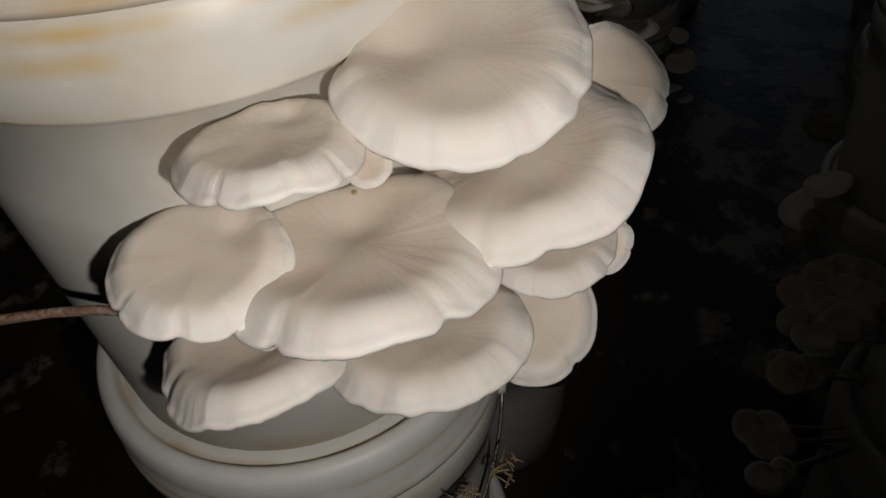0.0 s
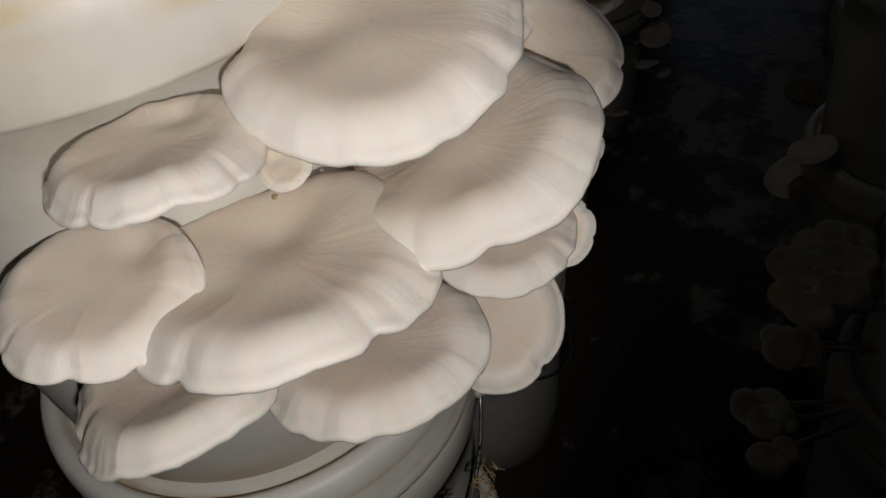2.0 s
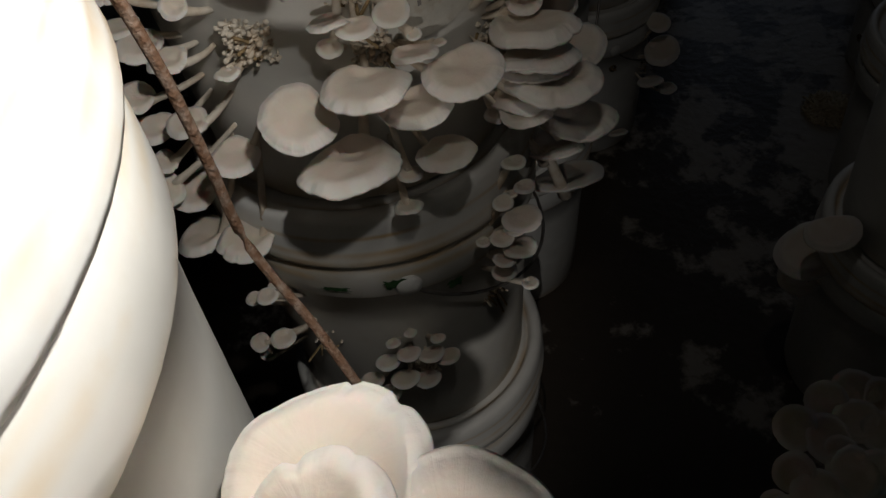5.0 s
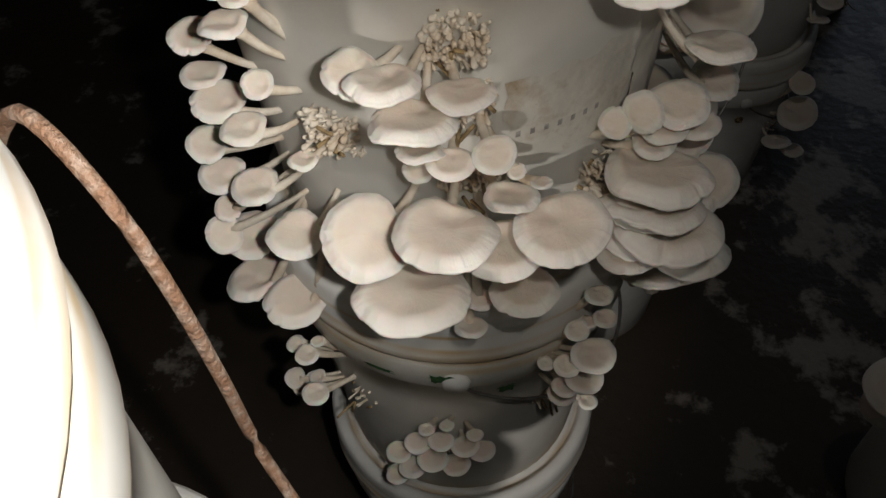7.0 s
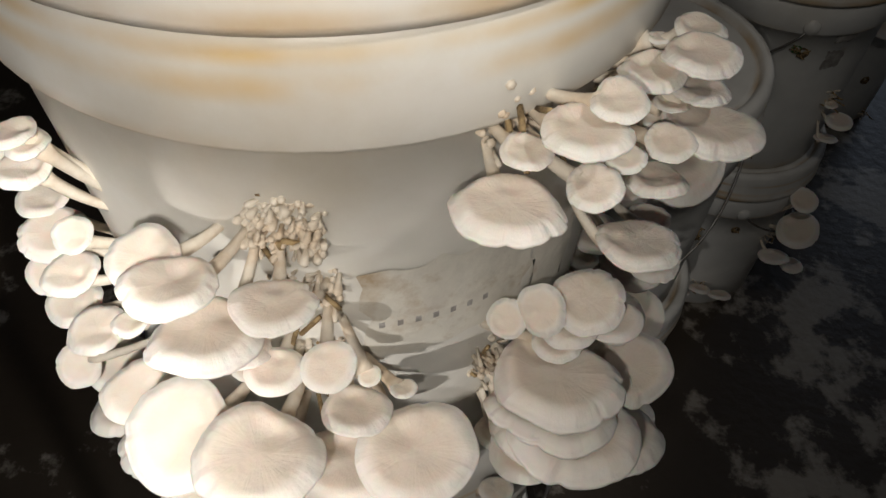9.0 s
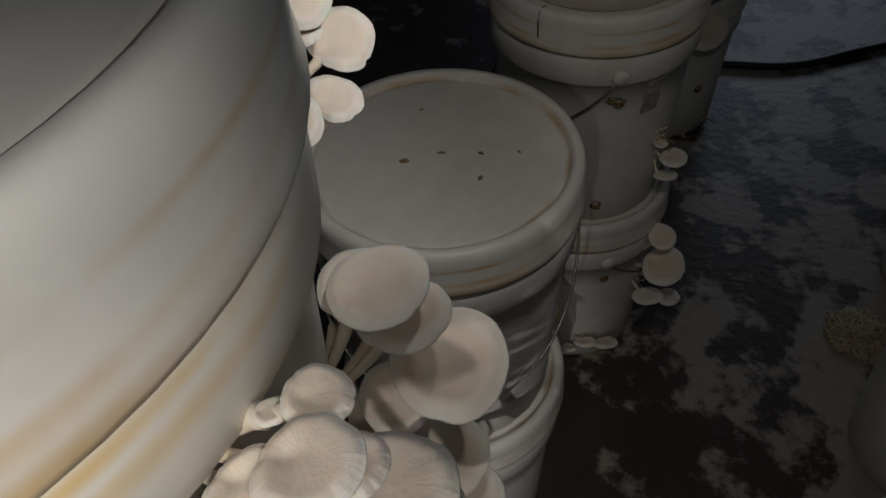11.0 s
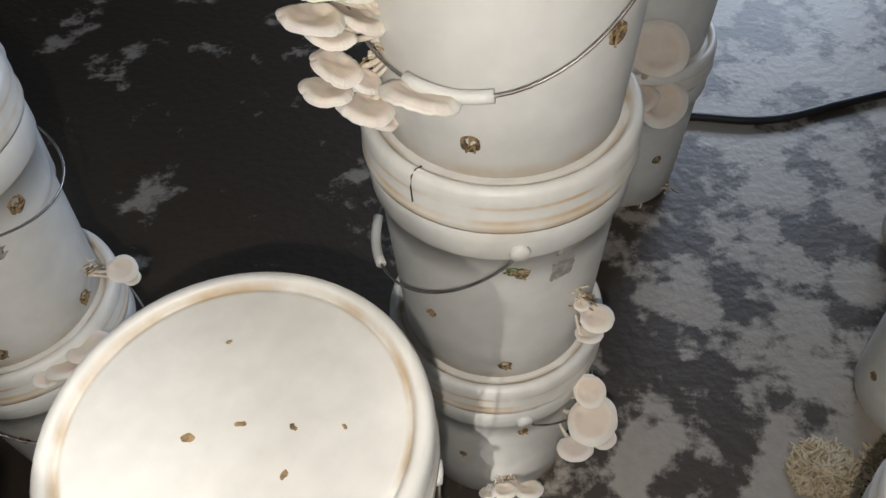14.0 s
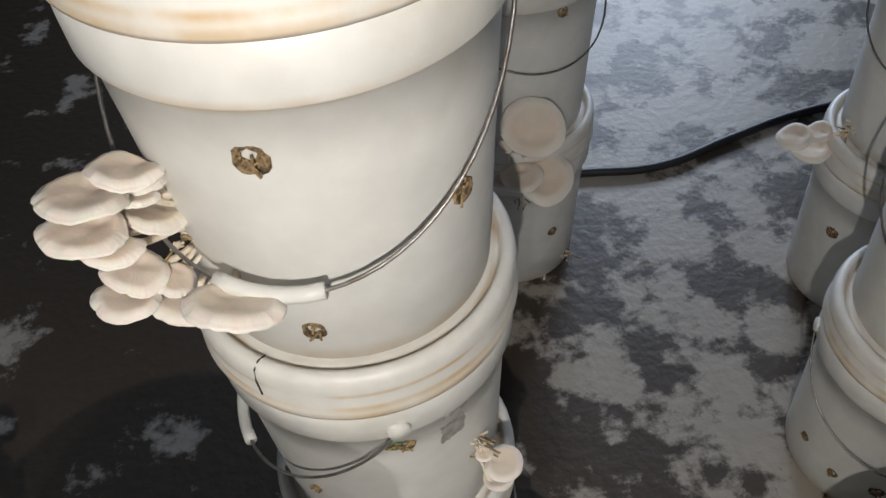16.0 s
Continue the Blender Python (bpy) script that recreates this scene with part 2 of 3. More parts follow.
slab("wall_east", box(4.2, 4.35, -4.35, 4.35, -0.1, 2.6), WALL, "dark bluish plaster wall")
slab("ceiling", box(-3.35, 4.35, -4.35, 4.35, 2.6, 2.72), WALL, "dark plaster ceiling")

# ---- buckets ----
WALLS = [(0, 0.006), (0.116, 0.006), (0.121, 0.0), (0.127, 0.0), (0.1305, 0.005), (0.1345, 0.08), (0.1415, 0.22), (0.1450, 0.274),
              (0.1500, 0.2755), (0.1522, 0.279), (0.1525, 0.300), (0.1520, P - 0.056), (0.1490, P - 0.053), (0.147, P - 0.050)]
BODY = mesh("body", lathe(WALLS), PLASTIC)
OLD_BODY = mesh("body", lathe(WALLS), YELLOWED)
TALL = mesh("body", lathe([(0, 0.006), (0.116, 0.006), (0.121, 0.0), (0.127, 0.0), (0.1305, 0.005), (0.1345, 0.08), (0.1415, 0.22), (0.1460, 0.338),
                           (0.1505, 0.3395), (0.1522, 0.343), (0.1525, 0.378), (0.1490, 0.382), (0.1488, 0.387), (0.1520, 0.391), (0.1522, 0.402), (0.147, 0.405)]), PLASTIC)
RAISE = 0.0805
LIDM = mesh("lid", lathe([(0.1475, P - 0.049), (0.1560, P - 0.051), (0.1572, P - 0.047), (0.1565, P - 0.040), (0.1552, P - 0.037), (0.1555, P - 0.012),
                          (0.1540, P - 0.002), (0.1505, P + 0.004), (0.1440, P + 0.005), (0.1405, P + 0.003), (0.1385, P - 0.003), (0.1365, P - 0.005),
                          (0.1345, P - 0.003), (0.1300, P - 0.0022), (0.06, P - 0.002), (0, P - 0.002)]), LID)


def bail(parent, toward, drop=0.165, ears=0.290, grip=True):
    """A wire handle that hangs down against the bucket on the side toward (degrees)."""
    pts = []
    for i in range(37):
        a = math.radians(-90 + 5 * i)
        r = 0.1545 + 0.004 * math.cos(a)
        b = math.radians(toward) + a
        pts.append((r * math.cos(b), r * math.sin(b), ears - drop * math.cos(a) ** 0.8 if abs(math.cos(a)) > 1e-6 else ears))
    h = part("handle", tube(pts, 0.0017, 6), WIRE, parent, "thin grey wire handle")
    if grip:
        part("grip", tube(pts[15:22], 0.0065, 10), PLASTIC, h, "white plastic grip")
    for s in (-90, 90):
        b = math.radians(toward + s)
        e = lathe([(0, 0), (0.011, 0), (0.012, 0.002), (0.010, 0.006), (0, 0.007)], 16)
        bmesh.ops.transform(e, matrix=pose(0.1515 * math.cos(b), 0.1515 * math.sin(b), ears, 0, 90, math.degrees(b)), verts=e.verts)
        part("ear", e, PLASTIC, parent)


def bucket(x, y, z, turn=0, toward=None, drop=0.165, grip=True, label="white plastic bucket with a lid", group="", tall=False, old=False):
    b = thing("bucket", pose(x, y, z, 0, 0, turn), label, "bucket", group)
    part("body", TALL if tall else OLD_BODY if old else BODY, None, b)
    lid = part("lid", LIDM, None, b, "yellowed white plastic lid")
    lid.location.z = RAISE if tall else 0.0
    if toward is not None:
        bail(b, toward - turn, drop, grip=grip)
    return b


def base_of(tower, k):
    """The height of the k-th bucket's bottom: two of the stacks stand on a taller bucket."""
    return k * P + {"A": RAISE - 0.002, "B": RAISE - 0.002}.get(tower, 0.0) * (k > 0)


TOWERS = {"A": (-0.540, -1.297, 3), "B": (-0.382, -0.859, 3), "C": (-0.216, -0.385, 2), "D": (0.005, 0.009, 3),
          "E": (0.310, 0.670, 3), "F": (-0.720, 0.030, 3), "G": (0.800, 0.050, 3), "H": (0.600, -0.340, 1), "R": (0.212, -1.175, 3), "R2": (0.360, -0.740, 3), "F2": (-1.150, 0.650, 3), "G2": (0.980, 0.420, 3)}
STACKS = {}
for key, (x, y, count) in TOWERS.items():
    STACKS[key] = [bucket(x, y, base_of(key, k), 37 * k + 11 * len(STACKS), group="stacked buckets", tall=(key, k) in (("A", 0), ("B", 0)), old=key in "AB",
                          label="taller white plastic bucket with a yellow-stained lid" if (key, k) in (("A", 0), ("B", 0)) else "white plastic bucket with a lid") for k in range(count)]

# ---- handles, holes and marks on the buckets ----
def at_wall(az, z, foot, out=0.0):
    """A place on a bucket's wall, in the bucket's own frame: azimuth in degrees, height over the floor and the height of its foot."""
    h = z - foot
    r = 0.1305 + 0.0525 * max(0.0, min(h, 0.338)) + out
    return Vector((r * math.cos(radians(az)), r * math.sin(radians(az)), h))


def drilled_hole(b, az, z, level, size=0.010, mat=None, seed=0):
    """A drilled growing hole: a dark mouth with a stained rim and straw poking out."""
    rnd = random.Random(seed)
    size *= 0.88
    az -= b["turn"]
    m = Matrix.Translation(at_wall(az, z, b.location.z, 0.0004)) @ pose(0, 0, 0, 0, 90, az)
    disc = lathe([(0, -0.001), (size * 0.75, -0.0006), (size * 0.9, 0.0012), (size * 1.05, 0.0012), (size * 1.15, -0.001)], 18)
    for v in disc.verts:
        k = 1 + 0.12 * rnd.uniform(-1, 1)
        v.co.x *= k
        v.co.y *= k
    bmesh.ops.transform(disc, matrix=m, verts=disc.verts)
    hole = part("drilled_hole", disc, mat or HOLE, b, "drilled hole plugged with dark substrate")
    bits = bmesh.new()
    for i in range(7):
        a, r = rnd.uniform(0, 6.28), size * rnd.uniform(0.1, 0.8)
        p = Vector((r * math.cos(a), r * math.sin(a), 0))
        q = p + Vector((rnd.uniform(-1, 1), rnd.uniform(-1, 1), rnd.uniform(0.2, 0.8))) * size * 0.9
        tube([p, (p + q) / 2 + Vector((0.0008, 0, 0)), q], 0.0011, 5, bits)
    bmesh.ops.transform(bits, matrix=m, verts=bits.verts)
    tagged(part("straw", bits, STRAW, hole), kind="stuff")


def patch(b, name, az, z, level, width, height, mat, label, tilt=0.0, ragged=0.0, seed=0, parent=None):
    """A thin sheet that lies on a bucket's wall."""
    rnd = random.Random(seed)
    az -= b["turn"]
    bm = bmesh.new()
    n, k = 10, 8
    grid = []
    for j in range(k + 1):
        row = []
        for i in range(n + 1):
            u, v = (i / n - 0.5) * width, (j / k - 0.5) * height
            edge = max(abs(i / n - 0.5), abs(j / k - 0.5)) * 2
            if edge > 0.95:
                u *= 1 + ragged * rnd.uniform(-1, 0.3)
                v *= 1 + ragged * rnd.uniform(-1, 0.3)
            zz = z + v + tilt * u
            row.append(bm.verts.new(at_wall(az + math.degrees(u / 0.14), zz, b.location.z, 0.0009)))
        grid.append(row)
    for j in range(k):
        for i in range(n):
            bm.faces.new((grid[j][i], grid[j][i + 1], grid[j + 1][i + 1], grid[j + 1][i]))
    return part(name, bm, mat, parent or b, label)


for key in STACKS:
    for b in STACKS[key]:
        b["turn"] = math.degrees(b.rotation_euler.z) if b.rotation_mode == "XYZ" else 0.0
        b["turn"] = math.degrees(b.matrix_world.to_euler().z)

A, B, C, D, E, F, G = (STACKS[k] for k in "ABCDEFG")
for b, toward, drop, grip in ((D[2], -110, 0.168, True), (D[1], -174, 0.135, True), (D[0], 14, 0.105, False), (C[1], -90, 0.165, True),
                              (B[1], 8, 0.10, False), (E[1], -75, 0.12, False), (F[1], 20, 0.08, False), (F[0], -30, 0.12, False),
                              (G[1], -150, 0.13, False), (G[0], -120, 0.12, False), (B[0], 20, 0.12, False), (STACKS["R"][1], 160, 0.13, False),
                              (STACKS["G2"][1], -140, 0.12, False), (A[1], -100, 0.14, False)):
    bail(b, toward - b["turn"], drop, grip=grip)

for b, level, az, z, size, seed in (
        (D[2], 2, -105, 0.797, 0.010, 1), (D[2], 2, -47, 0.896, 0.011, 2), (D[2], 2, -106, 0.983, 0.012, 3), (D[1], 1, -128, 0.499, 0.006, 4),
        (D[1], 1, -87, 0.413, 0.009, 5), (D[1], 1, -82, 0.617, 0.009, 6), (D[0], 0, -75, 0.240, 0.008, 7), (D[0], 0, -112, 0.150, 0.006, 8),
        (C[1], 1, -70, 0.560, 0.010, 9), (E[0], 0, -66, 0.142, 0.011, 10), (E[1], 1, -70, 0.640, 0.010, 11), (F[1], 1, -10, 0.404, 0.011, 12),
        (F[1], 1, -70, 0.410, 0.011, 13), (F[1], 1, -18, 0.620, 0.013, 14), (F[0], 0, -95, 0.19, 0.009, 15), (G[0], 0, -150, 0.075, 0.009, 16),
        (G[0], 0, -122, 0.085, 0.012, 17), (G[0], 0, -178, 0.09, 0.009, 18), (G[1], 1, -165, 0.56, 0.012, 19), (STACKS["G2"][0], 0, -160, 0.2, 0.012, 20),
        (STACKS["G2"][1], 1, -140, 0.55, 0.012, 21), (STACKS["R"][1], 1, 170, 0.65, 0.012, 22), (C[1], 1, -10, 0.50, 0.011, 23), (C[0], 0, -5, 0.25, 0.011, 24)):
    drilled_hole(b, az, z, level, size, seed=seed)

drilled_hole(D[1], -86, 0.622, 1, 0.007, GREEN, 31)
patch(D[1], "label", -62, 0.605, 1, 0.030, 0.034, INK, "faded grey printed label", 0.15, 0.2, 3)
patch(D[1], "label", -60, 0.645, 1, 0.034, 0.022, INK, "faded grey printed label", 0.15, 0.5, 4)
patch(F[1], "label", -45, 0.575, 1, 0.055, 0.022, INK, "faded grey printed label", 0.25, 0.3, 5)
patch(B[2], "label", -52, 1.000, 2, 0.085, 0.070, PAPER, "torn brown-stained paper label", 0.1, 0.14, 6)
patch(B[2], "label", -28, 0.985, 2, 0.035, 0.080, PAPER, "torn brown-stained paper label", 0.1, 0.3, 7)
for i in range(7):
    patch(B[2], "print", -66 + 3.4 * i, 0.9905, 2, 0.0028, 0.0045, INK, "", 0.1, 0.1, 40 + i)
for b, az, z, level, w, h, s in ((B[1], -86, 0.750, 1, 0.020, 0.013, 8), (B[1], -67, 0.725, 1, 0.014, 0.012, 9), (B[1], -105, 0.748, 1, 0.024, 0.006, 10)):
    moss = patch(b, "mould", az, z, level, w, h, GREEN, "dark green mould", 0, 0.6, s)
    moss.location = Vector((math.cos(radians(az - b["turn"])), math.sin(radians(az - b["turn"])), 0)) * 0.0085

# cracks in two lids and dents on the low stack's lid
for b, az, seed in ((D[1], -126, 1), (D[1], 40, 2)):
    a = radians(az - b["turn"])
    c = bmesh.new()
    pts = [(0.139, P + 0.0035), (0.147, P + 0.0052), (0.1535, P - 0.0005), (0.1558, P - 0.013), (0.1556, P - 0.034)]
    tube([(r * math.cos(a + 0.03 * math.sin(9 * z + seed + 40 * r)), r * math.sin(a + 0.03 * math.sin(9 * z + seed + 40 * r)), z) for r, z in pts], 0.0009, 5, c)
    part("crack", c, DARK, b, "dark crack across the lid rim")
rnd = random.Random(5)
for u, v, size in ((0.003, 0.003, 0.005), (-0.036, -0.008, 0.006), (0.043, -0.039, 0.0045), (0.045, 0.0, 0.004), (0.085, 0.0, 0.003), (-0.02, 0.08, 0.003)):
    c = lathe([(0, 0.0006), (size * 0.5, 0.0008), (size, 0.0)], 10)
    p = C[1].matrix_world.inverted() @ Vector((u + TOWERS["C"][0], v + TOWERS["C"][1], 2 * P - 0.0018))
    for w in c.verts:
        w.co.x *= 0.35 + 0.4 * rnd.random()
    bmesh.ops.transform(c, matrix=Matrix.Translation(p) @ pose(0, 0, 0, 0, 0, rnd.uniform(0, 180)), verts=c.verts)
    part("dent", c, STRAW, C[1], "small brown dent in the lid")

# a bent rusty handle that stands off the first stack's top bucket
pts = []
for r, az, z in ((0.156, 62, 1.130), (0.164, 52, 1.160), (0.170, 44, 1.145), (0.173, 41, 1.110), (0.174, 40, 1.060), (0.174, 39, 1.010), (0.182, 28, 0.960), (0.195, 8, 0.925), (0.20, -15, 0.920), (0.185, -40, 0.945), (0.160, -75, 0.975), (0.165, -105, 1.010), (0.225, -128, 1.025), (0.27, -142, 1.035), (0.31, -150, 1.045)):
    pts.append((r * math.cos(radians(az - A[2]["turn"])), r * math.sin(radians(az - A[2]["turn"])), z - A[2].location.z))
pts = [Vector(p) for p in pts]
fine = []
for a, b, c, d in zip([pts[0]] + pts, pts, pts[1:], pts[2:] + [pts[-1]]):
    for k in range(5):
        t = k / 5
        fine.append(0.5 * (2 * b + (c - a) * t + (2 * a - 5 * b + 4 * c - d) * t * t + (3 * b - a - 3 * c + d) * t ** 3))
part("handle", tube(fine + [pts[-1]], 0.0024, 8), RUST, A[2], "bent rusty wire handle")


# ---- oyster mushrooms ----
def cap_mesh(seed, na, nr, soft=1.0):
    """A mushroom cap of radius 1: a shallow bowl round a dimple off its middle, a puffed, wrinkled and rolled-under rim, and gills beneath. The stem side is +x."""
    rnd = random.Random(seed)
    bm = bmesh.new()
    waves = [(k, rnd.uniform(0, 6.28), rnd.uniform(0.4, 1.0) / k ** 0.8) for k in (2, 3, 4, 6, 9)]
    fx, deep, roll = rnd.uniform(0.28, 0.5), rnd.uniform(0.09, 0.16), rnd.uniform(0.17, 0.24)
    notch = [(rnd.uniform(0.6, 5.7), rnd.uniform(0.02, 0.06) * soft, rnd.uniform(0.05, 0.10)) for _ in range(3)]

    def edge(a):
        cut = sum(d * math.exp(-(((a - p + math.pi) % (2 * math.pi) - math.pi) / w) ** 2) for p, d, w in notch)
        return (1 + 0.06 * soft * sum(w * math.sin(k * a + p) for k, p, w in waves)) * (1 - 0.16 * max(0.0, math.cos(a)) ** 2) - cut

    def wrinkle(a, q):
        u = Vector((math.cos(a), math.sin(a), 0))
        fine = noise.noise(u * 6.0 + Vector((seed, 0, 0.4 * q))) + 0.6 * noise.noise(u * 12.0 + Vector((0, seed, 0.3 * q)))
        return 0.030 * soft * q ** 5 * fine

    def high(x, y, q, a):
        d = math.hypot(x - fx, y)
        z = -deep * math.exp(-(d / 0.26) ** 2) + 0.13 * q * q - roll * max(0.0, (q - 0.68) / 0.32) ** 2.2
        z += soft * (0.06 * q * q * math.sin(2 * a + waves[0][1]) + 0.045 * q * q * math.sin(3 * a + waves[1][1]))
        return z + wrinkle(a, q) + 0.03 * noise.noise((2.5 * x + seed, 2.5 * y, seed))

    # each spoke runs from the middle over the top, round the rim and back beneath to the stem
    spokes = []
    e = 0.055
    for i in range(na):
        a = 2 * math.pi * i / na
        c, si, r = math.cos(a), math.sin(a), edge(a)
        line = []
        for j in range(1, nr + 1):
            q = (j / nr) ** 0.8
            line.append((q * (r - e) * c, q * (r - e) * si, high(q * (r - e) * c, q * (r - e) * si, q, a)))
        z1 = line[-1][2]
        for g in (40, 85, 130, 175):
            o, h = e * math.sin(radians(g)), e * (math.cos(radians(g)) - 1)
            line.append(((r - e + o) * c, (r - e + o) * si, z1 + h))
        for j in range(1, 7):
            q = 1 - j / 7
            gill = 0.012 * (1 if i % 2 else -1) * (1 - abs(2 * q - 1))
            x, y = q * (r - e) * c, q * (r - e) * si
            line.append((x, y, high(x, y, q, a) - 2 * e * q - 0.17 * (1 - q) + gill))
        spokes.append([bm.verts.new(p) for p in line])
    ct, cl = bm.verts.new((0, 0, high(0, 0, 0, 0))), bm.verts.new((0, 0, high(0, 0, 0, 0) - 0.18))
    for i in range(na):
        s0, s1 = spokes[i], spokes[(i + 1) % na]
        bm.faces.new((ct, s0[0], s1[0]))
        bm.faces.new((cl, s1[-1], s0[-1]))
        for j in range(len(s0) - 1):
            bm.faces.new((s0[j], s0[j + 1], s1[j + 1], s1[j]))
    return mesh("cap", bm, CAP)


BIG = [cap_mesh(s, 120, 20) for s in range(10)]
SMALL = [cap_mesh(s + 20, 48, 10, 0.6) for s in range(10)]


def cluster(tower, label, root, caps, seed, big=False, pins=22, fill=0):
    """A cluster of mushrooms rooted in a bucket wall. root: azimuth and height; caps: azimuth, height, distance from the stack's axis, radius, tilt and heading of the face."""
    rnd = random.Random(seed)
    tx, ty = TOWERS[tower][:2]
    az, rz = root
    foot = max(f for f in (base_of(tower, k) for k in range(3)) if f <= rz)
    base = Vector((tx, ty, foot)) + at_wall(az, rz, foot, -0.004)
    b = thing("oyster_mushroom_cluster", Matrix.Translation(base), label, "mushroom cluster", "oyster mushrooms on the buckets")
    # smaller caps crowd the space between the outer caps and the wall
    crowd = []
    for i in range(fill):
        a, z, r, radius, tilt, head = caps[i % len(caps)]
        k = rnd.uniform(0.4, 0.95)
        wall = 0.1305 + 0.0525 * min(0.338, max(0.0, z - foot))
        crowd.append((a + (az - a) * (1 - k) * 0.6 + rnd.uniform(-6, 6), z - radius * rnd.uniform(0.35, 0.7), wall + max(0.012, (r - wall) * k), radius * rnd.uniform(0.5, 0.9),
                      tilt + rnd.uniform(-8, 8), head + rnd.uniform(-20, 20)))
    for a, z, r, radius, tilt, head in list(caps) + crowd:
        where = Vector((tx + r * math.cos(radians(a)), ty + r * math.sin(radians(a)), z)) - base
        n = Vector((math.sin(radians(tilt)) * math.cos(radians(head)), math.sin(radians(tilt)) * math.sin(radians(head)), math.cos(radians(tilt))))
        back = -where
        x = back - back.dot(n) * n
        x = x.normalized() if x.length > 1e-4 else n.orthogonal()
        turn = Matrix((x, n.cross(x), n)).transposed().to_4x4()
        cap = part("cap", rnd.choice(BIG if big else SMALL), None, b)
        cap.matrix_basis = Matrix.Translation(where) @ turn @ Matrix.Diagonal((radius * 1.04, radius * 1.04, radius * rnd.uniform(0.85, 1.1), 1))
        tip = where + 0.45 * radius * x - 0.36 * radius * n
        foot_r = 0.1305 + 0.0525 * min(0.27, max(0.0, rz - foot)) - 0.003
        under = Vector((tx + foot_r * math.cos(radians(a)), ty + foot_r * math.sin(radians(a)), max(foot + 0.01, z - 0.6 * radius))) - base
        start = under * 0.6 + Vector((rnd.uniform(-1, 1), rnd.uniform(-1, 1), rnd.uniform(-1, 1))) * 0.004
        mid = start + (tip - start) * 0.55 - Vector((0, 0, min(0.012, 0.4 * radius)))
        curve = [(1 - k) ** 2 * start + 2 * k * (1 - k) * mid + k * k * tip for k in [i / 7 for i in range(8)]]
        w = max(0.0022, 0.105 * radius)
        part("stem", tube(curve, [w * (0.8 + 0.1 * i + (0.5 if i == 7 else 0)) for i in range(8)], 9), STEM, b)
    out = Vector((math.cos(radians(az)), math.sin(radians(az)), 0))
    bits = bmesh.new()
    for i in range(pins):
        p = Vector((rnd.uniform(-1, 1) * -out.y, rnd.uniform(-1, 1) * out.x, 0)) * 0.016 + Vector((0, 0, rnd.uniform(-0.014, 0.014)))
        q = p + (out * rnd.uniform(0.5, 1.3) + Vector((rnd.uniform(-1, 1), rnd.uniform(-1, 1), rnd.uniform(-0.3, 1))) * 0.7) * 0.0065
        w = rnd.uniform(0.0006, 0.0015)
        tube([p, (p + q) / 2, q, q + (q - p) * 0.12], [w, w * 0.9, w * 1.5, w * 0.6], 6, bits)
    tagged(part("pinhead_tuft", bits, STEM, b, "tiny pale mushroom pins with straw"), kind="stuff")
    straw = bmesh.new()
    for i in range(6):
        p = Vector((rnd.uniform(-1, 1), rnd.uniform(-1, 1), rnd.uniform(-1, 1))) * 0.012 + out * 0.004
        d = Vector((rnd.uniform(-1, 1), rnd.uniform(-1, 1), rnd.uniform(-1, 1))) * 0.012 + out * 0.008
        tube([p, p + d * 0.5, p + d], 0.0012, 5, straw)
    tagged(part("straw", straw, STRAW, b), kind="stuff")
    return b


cluster("A", "large cream oyster mushrooms fanned over a white bucket", (-52, 1.020),
        [(-44, 1.110, 0.184, 0.057, 12, -91),
         (-38, 1.050, 0.198, 0.061, 14, -165),
         (-63, 1.042, 0.185, 0.061, 6, 100),
         (-83, 1.052, 0.175, 0.039, 6, -66),
         (-70, 1.100, 0.175, 0.037, 6, 106),
         (-81, 0.995, 0.178, 0.046, 14, 113),
         (-55, 0.965, 0.183, 0.052, 9, 95),
         (-34, 0.990, 0.208, 0.037, 4, -99),
         (-30, 0.980, 0.231, 0.018, 38, -104),
         (-37, 0.935, 0.205, 0.037, 38, -97),
         (-70, 0.990, 0.167, 0.035, 14, 106),
         (-56, 1.060, 0.162, 0.011, 32, -82)], 100, big=True)
cluster("A", "large pale oyster mushroom caps on a bucket's flank", (-8, 1.010),
        [(-13, 1.035, 0.221, 0.034, 34, -88),
         (-14, 1.065, 0.185, 0.023, 13, -79),
         (-7, 1.050, 0.179, 0.033, 5, -79),
         (-15, 0.985, 0.231, 0.014, 34, -90),
         (-18, 0.985, 0.224, 0.019, 33, -87)], 101, big=True)
cluster("B", "cream oyster mushrooms spread over a bucket", (-78, 0.965),
        [(-95, 0.966, 0.188, 0.025, 18, -66),
         (-82, 0.991, 0.200, 0.026, 6, 104),
         (-88, 0.928, 0.192, 0.034, 12, 108),
         (-73, 0.955, 0.184, 0.023, 3, 96),
         (-64, 0.973, 0.192, 0.025, 5, -92),
         (-71, 0.985, 0.176, 0.015, 14, 95),
         (-68, 0.904, 0.180, 0.021, 7, 93),
         (-78, 0.856, 0.172, 0.011, 14, 100),
         (-64, 0.976, 0.164, 0.006, 12, 91),
         (-76, 0.887, 0.172, 0.009, 1, 99)], 102, big=True, pins=130)
cluster("B", "small cream oyster mushrooms between larger clusters", (-79, 1.018),
        [(-81, 1.012, 0.174, 0.012, 2, -78),
         (-74, 1.015, 0.174, 0.011, 23, -83),
         (-87, 0.994, 0.163, 0.008, 18, -74),
         (-69, 0.988, 0.163, 0.005, 21, -86)], 126, pins=90)
